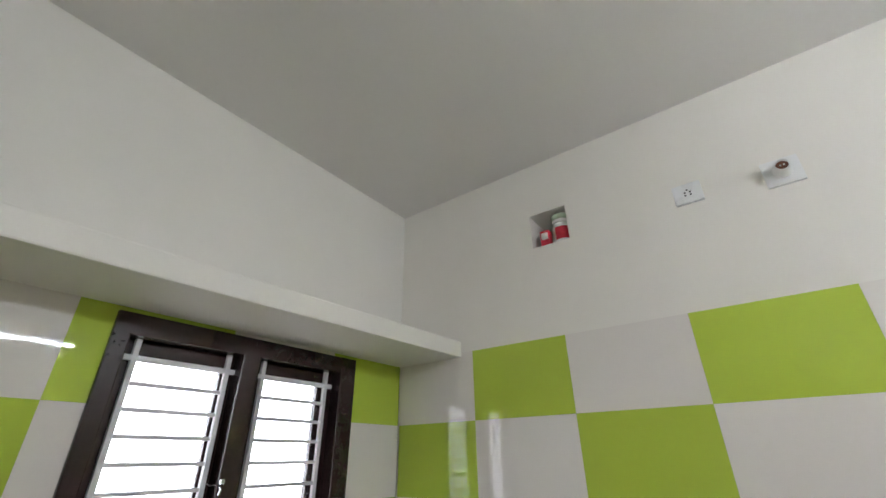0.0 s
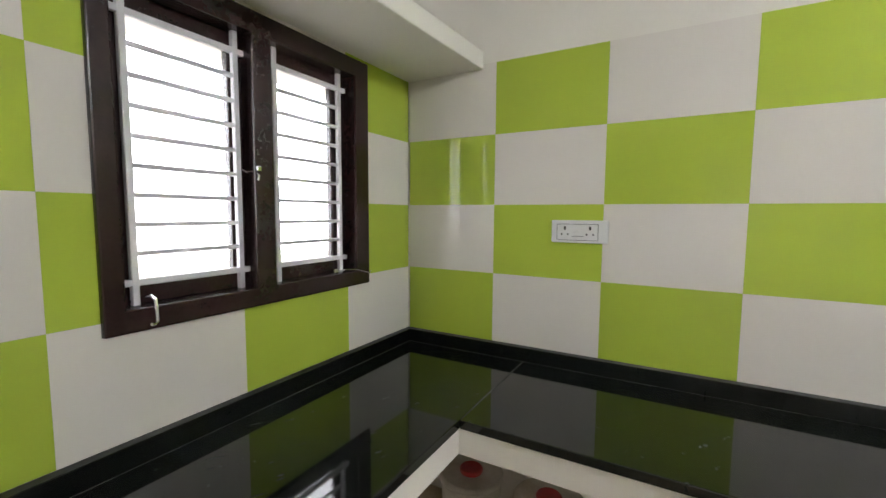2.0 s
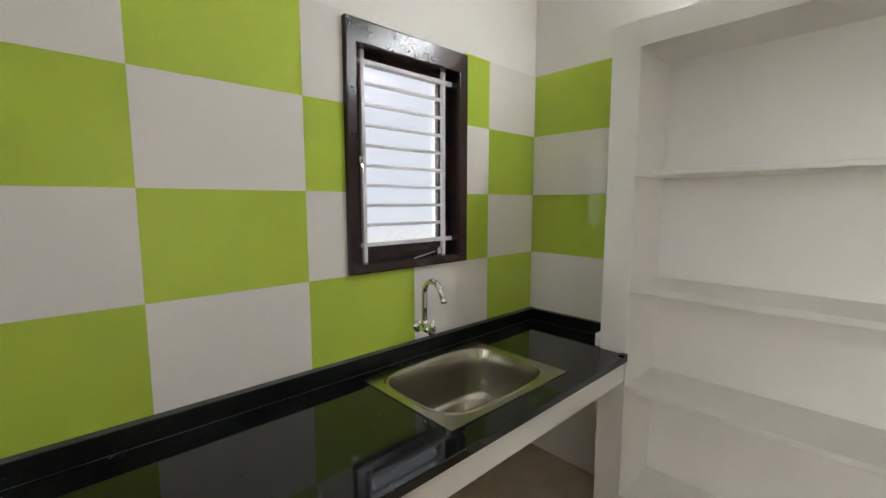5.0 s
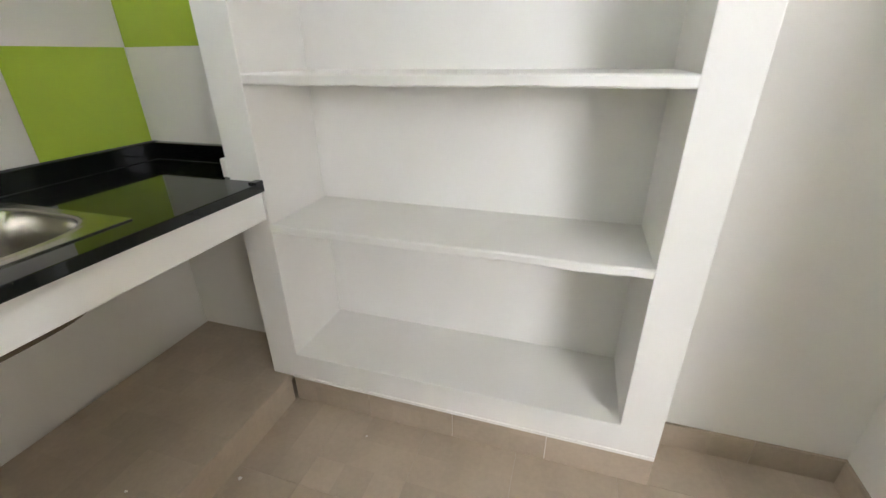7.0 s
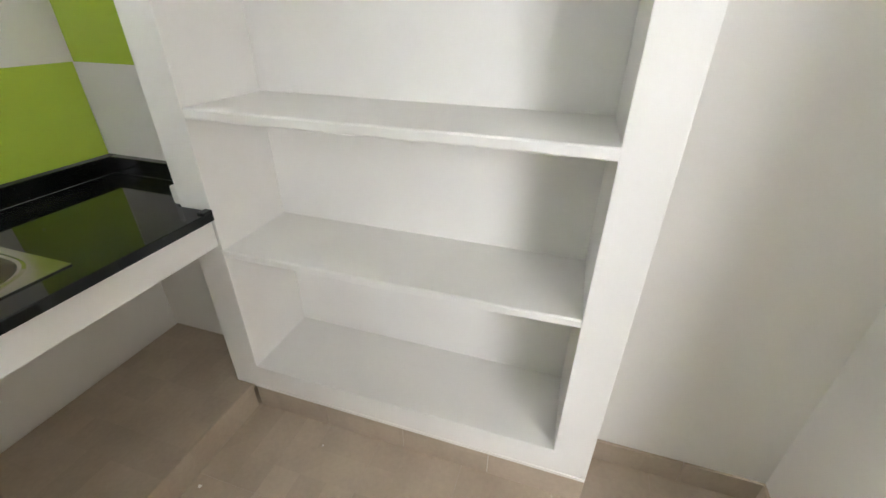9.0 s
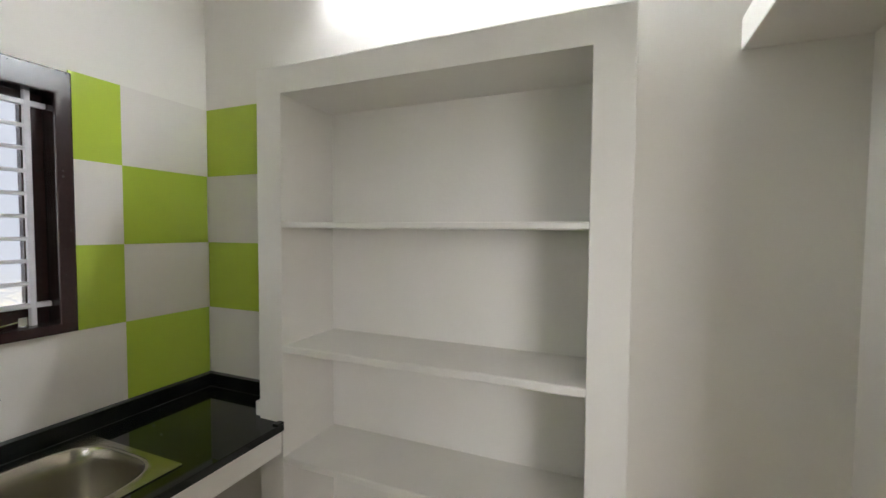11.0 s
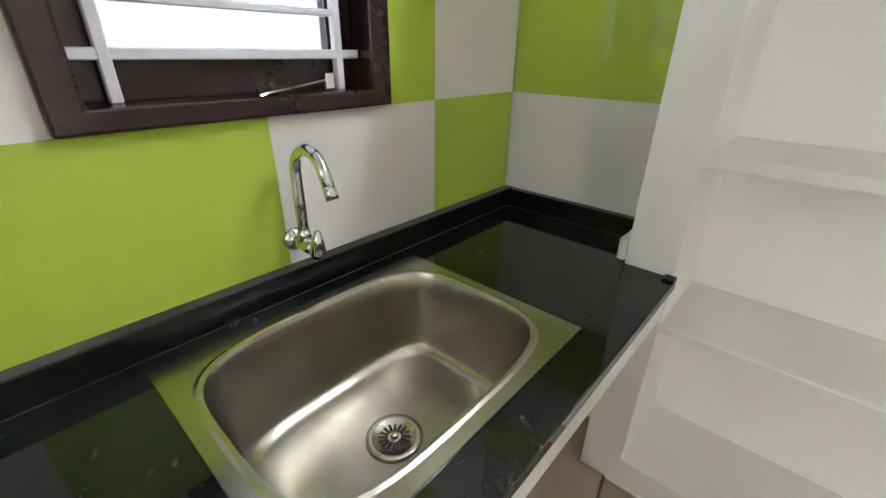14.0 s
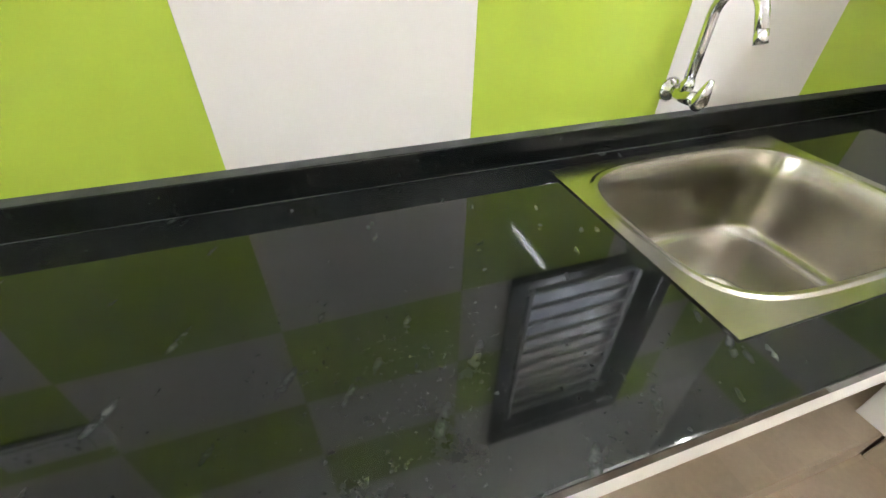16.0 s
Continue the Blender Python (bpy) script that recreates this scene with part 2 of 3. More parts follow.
def tube(points, r, sides=10, radii=None, bm=None):
    """A round bar along a line of points."""
    bm = bm or bmesh.new()
    pts = [Vector(p) for p in points]
    rings, up = [], Vector((0.31, 0.17, 0.93))
    for i, p in enumerate(pts):
        d = (pts[min(i + 1, len(pts) - 1)] - pts[max(i - 1, 0)]).normalized()
        if abs(d.dot(up)) > 0.95:
            up = Vector((0.9, 0.3, 0.1))
        a = d.cross(up).normalized()
        b = d.cross(a).normalized()
        up = a.cross(d).normalized() if abs(a.cross(d).dot(d)) < 0.9 else up
        rad = radii[i] if radii else r
        rings.append([bm.verts.new(p + rad * (a * math.cos(2 * math.pi * k / sides) + b * math.sin(2 * math.pi * k / sides))) for k in range(sides)])
    for r0, r1 in zip(rings, rings[1:]):
        for k in range(sides):
            bm.faces.new([r0[k], r0[(k + 1) % sides], r1[(k + 1) % sides], r1[k]])
    bm.faces.new(rings[0][::-1])
    bm.faces.new(rings[-1])
    return bm


def lathe(profile, centre, sides=32, axis="z"):
    """A turned shape: profile of (radius, height) about an axis through the centre."""
    bm = bmesh.new()
    c = Vector(centre)
    rings = []
    for r, h in profile:
        ring = []
        for k in range(sides):
            a = 2 * math.pi * k / sides
            u, v = r * math.cos(a), r * math.sin(a)
            ring.append(bm.verts.new(c + Vector({"z": (u, v, h), "y": (u, h, v), "x": (h, u, v)}[axis])))
        rings.append(ring)
    for r0, r1 in zip(rings, rings[1:]):
        for k in range(sides):
            bm.faces.new([r0[k], r0[(k + 1) % sides], r1[(k + 1) % sides], r1[k]])
    for ring in (rings[0], rings[-1]):
        bm.faces.new(ring)
    return bm


def structure(ob, label, category):
    return tagged(ob, label, category, kind="structure")


# ---- measures of the room: west wall x = 0, north wall y = 0, east wall x = EAST, south wall y = SOUTH ----
EAST, SOUTH, TOP = 3.065, -2.32, 2.99
COUNTER, SPLASH, ROW = 0.843, 0.902, 0.30
TILE0 = 0.905
THICK = 0.008

# ---- walls ----
W1 = dict(a=-1.26, b=-0.313, z0=1.170, z1=2.070)
W2 = dict(a=1.946, b=2.537, z0=1.208, z1=2.090)
wall_west = structure(part("wall_west", slab([SOUTH - 0.2, W1["a"] + 0.01, W1["b"] - 0.01, 0.2], [-0.1, W1["z0"] + 0.01, W1["z1"] - 0.01, TOP], -0.13, -THICK, "x", {(1, 1)}), PAINT),
                      "cream painted plaster wall with a window", "wall")
NICHE = (0.804, 0.982, 2.530, 2.703)
wall_north = structure(part("wall_north", slab([-THICK, NICHE[0], NICHE[1], W2["a"] + 0.01, W2["b"] - 0.01, EAST + 0.3], [-0.1, W2["z0"] + 0.01, W2["z1"] - 0.01, NICHE[2], NICHE[3], TOP], THICK, 0.2, "y", {(1, 3), (3, 1)}), PAINT),
                       "cream painted plaster wall with a small niche", "wall")
UL, UR, UB, UT = -0.487, -1.782, 0.107, 2.158
wall_east = structure(part("wall_east", slab([SOUTH - 0.2, UR, UL, THICK], [-0.1, UB, UT, TOP], EAST, EAST + 0.3, "x", {(1, 1)}), PAINT),
                      "cream painted plaster wall round the built-in shelves", "wall")
DOOR = (1.25, 2.28, 2.03)
wall_south = structure(part("wall_south", slab([-THICK, DOOR[0], DOOR[1], EAST], [-0.1, 0.0, DOOR[2], TOP], SOUTH - 0.15, SOUTH, "y", {(1, 1)}), PAINT),
                       "cream painted plaster wall with an open doorway", "wall")
structure(part("ceiling", boxes((-0.2, EAST + 0.3, -5.6, 0.2, TOP, TOP + 0.12)), CEILING), "flat white painted plaster ceiling", "ceiling")
floor = structure(part("floor", boxes((-0.2, EAST + 0.3, -5.6, 0.2, -0.12, -0.006)), GROUT), "beige ceramic tiled floor", "floor")

# unseen hall behind the doorway, added with its opening to pass soft light in
structure(part("wall_hall_west", slab([-5.6, -4.8, -3.2, SOUTH - 0.2], [-0.1, 1.0, 2.6, TOP], -0.2, -0.05, "x", {(1, 1)}), PAINT), "unseen cream hall wall with an opening added to let light in", "wall")
hall = part("wall_hall_east", boxes((EAST + 0.15, EAST + 0.3, -5.6, SOUTH - 0.2, -0.1, TOP)), PAINT)
structure(hall, "unseen cream side wall added to close the hall", "wall")
structure(part("wall_hall_end", slab([-0.05, EAST + 0.15], [-0.1, TOP], -5.6, -5.45, "y"), PAINT), "unseen cream end wall added to close the hall", "wall")

# ---- lofts (concrete slabs over the window and along the south wall) ----
loft_bm = bmesh.new()
box(loft_bm, 0.0, 0.39, SOUTH, -0.001, 2.083, 2.158)
for v in loft_bm.verts:  # the slab narrows a little towards the south
    if v.co.x > 0.2 and v.co.y < -1:
        v.co.x = 0.275
bmesh.ops.bevel(loft_bm, geom=loft_bm.edges[:], offset=0.006, segments=2, affect="EDGES", profile=0.6)
loft = part("loft_slab_west", loft_bm, PAINT)
structure(loft, "cream painted concrete loft slab above the window", "loft")
loft_s = part("loft_slab_south", boxes((0.75, EAST - 0.001, SOUTH, -2.043, 2.058, 2.146), bevel=0.006), PAINT)
structure(loft_s, "cream painted concrete loft slab high on the wall", "loft")


# ---- windows ----
def grille(parent, u0, u1, zs, ends_u, ends_z, where, axis):
    """Two uprights and ten rungs of square bar, run past one another at the corners."""
    t = 0.0085

    def bar(a0, a1, z0, z1, name, deep=t):
        d = (where - deep, where + deep, a0, a1, z0, z1) if axis == "x" else (a0, a1, where - deep, where + deep, z0, z1)
        part(name, boxes(d, bevel=0.002, segments=1), GRILLE, parent)
    for u in (u0, u1):
        bar(u - t, u + t, ends_z[0], ends_z[1], "grille_upright")
    for i, z in enumerate(zs):
        if i in (0, len(zs) - 1):
            bar(ends_u[0], ends_u[1], z - t, z + t, "grille_rail", t * 0.9)
        else:
            bar(u0, u1, z - 0.0062, z + 0.0062, "grille_rung", 0.0062)


def sash(parent, us, zs, hole_u, hole_z, w0, w1, axis, glass):
    frame_bm = slab([us[0], hole_u[0], hole_u[1], us[1]], [zs[0], hole_z[0], hole_z[1], zs[1]], w0, w1, axis, {(1, 1)}, bevel=0.003)
    s = part("shutter_frame", frame_bm, FRAME, parent)
    mid = (w0 + w1) / 2
    u, z = (hole_u[0] - 0.004, hole_u[1] + 0.004), (hole_z[0] - 0.004, hole_z[1] + 0.004)
    d = (mid - 0.002, mid + 0.002, *u, *z) if axis == "x" else (*u, mid - 0.002, mid + 0.002, *z)
    g = part("pane", boxes(d), glass, s)
    g.visible_shadow = False
    return s


def rungs(z0, z1):
    return [z0 + (z1 - z0) * i / 9 for i in range(10)]


window_1 = structure(new("window_1"), "dark brown wooden two-light window with grey steel grilles", "window")
part("window_frame", slab([-1.26, -1.212, -0.852, -0.782, -0.395, -0.313], [1.170, 1.229, 2.003, 2.070], -0.125, 0.014, "x", {(1, 1), (3, 1)}, bevel=0.005), FRAME, window_1)
for a, b, u0, u1, p0, p1 in ((-1.212, -0.852, -1.174, -0.881, -1.163, -0.896), (-0.782, -0.395, -0.742, -0.444, -0.738, -0.472)):
    sash(window_1, (a, b), (1.229, 2.003), (p0, p1), (1.283, 1.957), -0.070, -0.044, "x", CLEAR)
    grille(window_1, u0, u1, rungs(1.287, 1.945), (max(a, u0 - 0.036), min(b, u1 + 0.034)), (1.229, 2.003), -0.030, "x")
window_2 = structure(new("window_2"), "dark brown wooden window with a grey steel grille and pebbled glass", "window")
part("window_frame", slab([1.946, 1.991, 2.486, 2.537], [1.208, 1.243, 2.008, 2.090], -0.020, 0.125, "y", {(1, 1)}, bevel=0.005), FRAME, window_2)
sash(window_2, (1.991, 2.486), (1.243, 2.008), (2.046, 2.425), (1.311, 1.966), 0.046, 0.072, "y", PEBBLED)
grille(window_2, 2.037, 2.435, rungs(1.310, 1.968), (1.993, 2.484), (1.243, 2.008), 0.030, "y")

# window furniture: hooks, stays and a latch
hook = part("hook", tube([(-0.005, -0.846, 1.60), (0.010, -0.844, 1.588), (0.022, -0.844, 1.578), (0.024, -0.850, 1.562)], 0.0035), CHROME, window_1, "small chrome hook")
part("hook_plate", boxes((0.0145, 0.024, -0.851, -0.836, 1.592, 1.608), bevel=0.003), CHROME, window_1)
part("hook_chain", tube([(0.012, -0.836, 1.594), (0.004, -0.846, 1.586), (-0.002, -0.853, 1.592), (-0.012, -0.862, 1.588), (-0.02, -0.872, 1.597)], 0.0016, 6), CHROME, window_1)
part("window_stay", tube([(-0.03, -1.152, 1.248), (-0.004, -1.150, 1.252), (0.018, -1.150, 1.246), (0.021, -1.150, 1.215), (0.022, -1.150, 1.190), (0.026, -1.158, 1.186), (0.032, -1.168, 1.187)], 0.0042), CHROME, window_1, "chrome window stay hanging over the sill")
part("stay_pin", lathe([(0.001, 0), (0.009, 0.001), (0.009, 0.012), (0.004, 0.018), (0.001, 0.018)], (-0.04, -1.178, 1.232), 14), CHROME, window_1)
part("window_stay", tube([(-0.02, -0.482, 1.236), (0.0, -0.45, 1.240), (0.014, -0.40, 1.236), (0.018, -0.35, 1.222), (0.020, -0.322, 1.212), (0.022, -0.314, 1.222)], 0.0022, 8), CHROME, window_1, "thin chrome stay rod across the sill")
part("stay_pin", boxes((-0.03, -0.008, -0.50, -0.475, 1.229, 1.245), bevel=0.003), CHROME, window_1)
part("window_stay", tube([(2.40, 0.022, 1.262), (2.36, 0.012, 1.258), (2.30, -0.006, 1.252), (2.25, -0.016, 1.247), (2.235, -0.018, 1.243)], 0.0035, 8), CHROME, window_2, "chrome window stay on the sill")
part("stay_pin", boxes((2.392, 2.416, 0.015, 0.035, 1.243, 1.276), bevel=0.004), CHROME, window_2)
part("latch_plate", boxes((1.988, 2.004, -0.026, -0.018, 1.608, 1.628), bevel=0.002), CHROME, window_2)
part("latch_hook", tube([(1.996, -0.028, 1.612), (1.992, -0.034, 1.604), (1.988, -0.03, 1.600), (1.996, -0.032, 1.592), (1.998, -0.03, 1.578)], 0.003, 8), CHROME, window_2)

# sunshades outside, over both windows
structure(part("sunshade_west", boxes((-0.50, -0.13, -1.6, 0.0, 2.055, 2.13), bevel=0.01), CONCRETE), "plastered concrete sunshade outside the window", "sunshade")
structure(part("sunshade_north", boxes((1.6, 2.9, 0.2, 0.46, 2.20, 2.28), bevel=0.01), CONCRETE), "plastered concrete sunshade outside the window", "sunshade")


# ---- granite worktop on a painted slab ----
worktop = new("granite_worktop")
tagged(worktop, "polished black granite worktop with dust and pale smears", "worktop")
part("worktop_slab", slab([0.0, 0.604], [SOUTH, -0.001], COUNTER - 0.028, COUNTER, "z", bevel=0.003), GRANITE, worktop)
part("worktop_slab", slab([0.606, 1.968, 2.517, 2.878, EAST], [-0.612, -0.512, UL, -0.092, -0.001], COUNTER - 0.028, COUNTER, "z", {(1, 1), (1, 2), (3, 0), (3, 1)}, bevel=0.003), GRANITE, worktop)
part("backsplash", boxes((0.0, 0.030, SOUTH, -0.032, COUNTER + 0.0005, SPLASH), bevel=0.002), GRANITE, worktop)
part("backsplash", boxes((0.0, EAST, -0.031, 0.0, COUNTER + 0.0005, SPLASH), bevel=0.002), GRANITE, worktop)
part("backsplash", boxes((EAST - 0.030, EAST, UL + 0.002, -0.032, COUNTER + 0.0005, SPLASH), bevel=0.002), GRANITE, worktop)
SEAL = material("dusty_grey_sealant", (0.085, 0.09, 0.082), 0.8, second=(0.03, 0.03, 0.03), scale=14, fine=120, bump=0.2, vary=0.3)
part("joint", boxes((0.6046, 0.6054, -0.604, -0.033, COUNTER - 0.01, COUNTER + 0.0004)), SEAL, worktop, "thin pale filler joint between granite slabs")
part("sealant", boxes((0.030, 0.0315, SOUTH, -0.033, COUNTER, COUNTER + 0.0010)), SEAL, worktop, "thin dusty line of sealant")
part("sealant", boxes((0.032, EAST - 0.031, -0.0325, -0.031, COUNTER, COUNTER + 0.0010)), SEAL, worktop)
part("sealant", boxes((EAST - 0.0315, EAST - 0.030, UL + 0.03, -0.033, COUNTER, COUNTER + 0.0010)), SEAL, worktop)
part("splash_cap", boxes((0.002, 0.028, SOUTH, -0.032, SPLASH, SPLASH + 0.0008)), SEAL, worktop, "dusty unpolished top edge")
part("splash_cap", boxes((0.002, EAST, -0.029, -0.001, SPLASH, SPLASH + 0.0008)), SEAL, worktop)
part("plaster_lump", boxes((2.8835, 3.03, UL + 0.001, UL + 0.024, COUNTER + 0.001, 0.902), bevel=0.007), SHELF, worktop, "rough white plaster lump at the wall")
part("granite_chip", boxes((2.846, 2.879, -0.612, -0.585, COUNTER - 0.004, COUNTER + 0.006), bevel=0.004), GRANITE, worktop)

structure(part("worktop_support", slab([0.0, 0.596, 1.966, 2.519, 2.876, EAST], [SOUTH, -0.600, -0.514, UL, -0.090, 0.0], 0.727, COUNTER - 0.029, "z", {(1, 0), (2, 0), (3, 0), (4, 0), (4, 1), (4, 2), (2, 2), (2, 3)}, bevel=0.003), SHELF),
          "cream painted concrete slab edge under the worktop", "worktop support")
structure(part("plinth", slab([0.0, 0.555, 2.876, EAST], [SOUTH, -0.565, UL, 0.0], -0.005, 0.118, "z", {(1, 0), (2, 0), (2, 1)}, bevel=0.003), FLOORTILE),
          "beige tiled plinth under the worktop", "plinth")

# ---- built-in shelves ----
unit = tagged(new("built_in_shelves"), "white painted masonry shelf unit with four open bays, empty", "shelves")
OL, OR_, OB, OT, BACK = -0.602, -1.674, 0.213, 2.060, 3.187
part("surround", slab([UR, OR_, OL, UL], [UB, OB, OT, UT], 2.883, BACK, "x", {(1, 1)}, bevel=0.003), SHELF, unit)
part("back_panel", boxes((BACK, EAST + 0.299, UR, UL, UB, UT)), SHELF, unit)


part("bottom_lip", boxes((2.8795, 2.8835, UR + 0.002, -0.572, UB - 0.001, UB + 0.011), bevel=0.0018), SHELF, unit, "rough bright plaster lip")


def shelf(top, thick):
    """A hand-plastered board with a slightly wavy front edge."""
    bm = bmesh.new()
    n = 36
    rows = []
    for i in range(n + 1):
        y = OR_ + (OL - OR_) * i / n
        w = 0.0022 * noise.noise((y * 7, top * 9, 1.0)) + 0.0012 * noise.noise((y * 31, top * 3, 5.0))
        f = 2.8845 + w
        rows.append([bm.verts.new(c) for c in ((BACK, y, top), (f + 0.004, y, top + w * 0.5), (f, y, top - 0.004), (f, y, top - thick + 0.004 + w), (f + 0.004, y, top - thick + w), (BACK, y, top - thick))])
    for a, b in zip(rows, rows[1:]):
        for k in range(6):
            bm.faces.new([a[k], a[(k + 1) % 6], b[(k + 1) % 6], b[k]])
    bm.faces.new(rows[0])
    bm.faces.new(rows[-1][::-1])
    part("shelf", bm, SHELF, unit)


for top, thick in ((1.592, 0.022), (1.132, 0.028), (0.706, 0.026)):
    shelf(top, thick)

# ---- tube light above the shelves ----
batten = tagged(new("tube_light"), "lit white tube light batten on the wall above the shelves", "light")
TUBE_X, TUBE_Z, TUBE_Y = EAST - 0.033, 2.532, (-1.87, -0.69)
part("batten_body", boxes((EAST - 0.026, EAST, TUBE_Y[0] - 0.02, TUBE_Y[1] + 0.02, TUBE_Z - 0.017, TUBE_Z + 0.017), bevel=0.004), PLASTIC, batten)
part("tube", tube([(TUBE_X, TUBE_Y[0], TUBE_Z), (TUBE_X, TUBE_Y[1], TUBE_Z)], 0.0135, 16), TUBE, batten, "glowing white tube")
for y in TUBE_Y:
    part("end_cap", boxes((TUBE_X - 0.018, EAST - 0.024, y - 0.011, y + 0.011, TUBE_Z - 0.018, TUBE_Z + 0.018), bevel=0.004), PLASTIC, batten)

# ---- sockets, lamp holder, niche ----
def plate(x0, x1, z0, z1, thick=0.012, name="faceplate", parent=None, y=0.0, b=0.005):
    return part(name, boxes((x0, x1, y - thick, y, z0, z1), bevel=b), PLASTIC, parent)


double = tagged(new("double_socket"), "white plastic double power socket on the tiles", "socket")
plate(0.706, 0.922, 1.354, 1.443, 0.014, parent=double)
plate(0.730, 0.884, 1.366, 1.426, 0.003, "insert", double, -0.014, 0.001)
part("insert_gap", slab([0.728, 0.7295, 0.8845, 0.886], [1.364, 1.3655, 1.4265, 1.428], -0.0148, -0.0135, "y", {(1, 1)}), DARK, double)
for x in (0.760, 0.856):
    part("switch_slot", boxes((x - 0.004, x + 0.004, -0.0182, -0.016, 1.405, 1.419), bevel=0.001), DARK, double)
    for dx in (-0.012, 0.012):
        part("socket_hole", lathe([(0.001, 0), (0.0036, 0), (0.0036, -0.0012), (0.001, -0.0012)], (x + dx, -0.017, 1.388), 10, "y"), DARK, double)
part("label_line", boxes((0.785, 0.832, -0.0176, -0.0168, 1.3795, 1.3810)), DARK, double)

single = tagged(new("single_socket"), "white plastic five-pin socket on the cream wall", "socket")
plate(1.414, 1.512, 2.519, 2.603, 0.014, parent=single, y=THICK)
plate(1.438, 1.488, 2.537, 2.585, 0.003, "insert", single, THICK - 0.014, 0.001)
for dx, dz in ((0, 0.012), (-0.009, 0.002), (0.009, 0.002), (-0.009, -0.010), (0.009, -0.010)):
    part("socket_hole", lathe([(0.001, 0), (0.0036, 0), (0.0036, -0.0012), (0.001, -0.0012)], (1.463 + dx, THICK - 0.017, 2.560 + dz), 10, "y"), DARK, single)

holder = tagged(new("lamp_holder"), "empty white bulb holder on a square wall plate", "lamp holder")
plate(1.697, 1.804, 2.483, 2.585, 0.010, parent=holder, y=THICK, b=0.002)
part("collar", lathe([(0.027, 0), (0.027, -0.008), (0.0225, -0.013), (0.0215, -0.050), (0.0190, -0.050), (0.0185, -0.026)], (1.750, THICK - 0.010, 2.534), 28, "y"), PLASTIC, holder, smooth=True)
part("contact_base", lathe([(0.0185, -0.038), (0.0185, -0.032), (0.002, -0.032)], (1.750, THICK - 0.010, 2.534), 24, "y"), BRASS, holder, "brown contact base")
for dx in (-0.005, 0.005):
    part("contact_pin", lathe([(0.001, -0.043), (0.003, -0.043), (0.003, -0.038), (0.001, -0.038)], (1.750 + dx, THICK - 0.010, 2.534), 10, "y"), CHROME, holder)

structure(part("niche_back", boxes((NICHE[0] - 0.02, NICHE[1] + 0.02, 0.2, 0.22, NICHE[2] - 0.02, NICHE[3] + 0.02)), PAINT), "plastered back of the small wall niche", "wall niche")
jar = tagged(new("plastic_jar"), "white plastic jar with a red label in the niche", "jar")
part("jar_body", lathe([(0.001, 0), (0.040, 0.0), (0.044, 0.004), (0.044, 0.094), (0.040, 0.104), (0.036, 0.108), (0.001, 0.108)], (0.936, 0.066, NICHE[2]), 32), JARWHITE, jar, smooth=True)
part("jar_rim", lathe([(0.030, 0.1082), (0.042, 0.110), (0.042, 0.124), (0.030, 0.126)], (0.936, 0.066, NICHE[2]), 32), JARWHITE, jar)
part("jar_lid", lathe([(0.001, 0.1262), (0.043, 0.127), (0.043, 0.150), (0.038, 0.155), (0.001, 0.155)], (0.936, 0.066, NICHE[2]), 32), JARLID, jar, "pale green lid", True)
bm = bmesh.new()
cols = []
for k in range(13):
    a = radians(-118 + k * 9)
    cols.append([bm.verts.new((0.936 + 0.0447 * math.cos(a), 0.066 + 0.0447 * math.sin(a), NICHE[2] + h)) for h in (0.018, 0.082)])
for p, q in zip(cols, cols[1:]):
    bm.faces.new([p[0], q[0], q[1], p[1]])
part("jar_label", bm, REDLABEL, jar, "red paper label")
carton = tagged(new("small_carton"), "small red and pink carton standing in the niche", "box")
part("carton_body", boxes((0.842, 0.886, 0.020, 0.060, NICHE[2], NICHE[2] + 0.082), bevel=0.002), REDLABEL, carton)
part("carton_print", boxes((0.848, 0.880, 0.0190, 0.0199, NICHE[2] + 0.035, NICHE[2] + 0.070)), JARWHITE, carton, "pale printed panel")

# ---- sink ----
sink = tagged(new("kitchen_sink"), "inset stainless steel single-bowl sink with a square rim", "sink")
SX, SY = 2.2425, -0.303


def ring_at(hx, hy, power, z, n=72):
    out = []
    for k in range(n):
        a = 2 * math.pi * k / n
        c, s = math.cos(a), math.sin(a)
        r = (abs(c) ** power + abs(s) ** power) ** (-1 / power)
        out.append((SX + hx * r * c, SY + hy * r * s, z))
    return out


def bridge(bm, rings):
    vs = [[bm.verts.new(p) for p in r] for r in rings]
    n = len(vs[0])
    for a, b in zip(vs, vs[1:]):
        for k in range(n):
            bm.faces.new([a[k], a[(k + 1) % n], b[(k + 1) % n], b[k]])
    return vs


def square_ring(hx, hy, z, n=72):
    out = []
    for k in range(n):
        a = 2 * math.pi * k / n
        c, s = math.cos(a), math.sin(a)
        r = 1 / max(abs(c), abs(s))
        out.append((SX + hx * r * c, SY + hy * r * s, z))
    return out


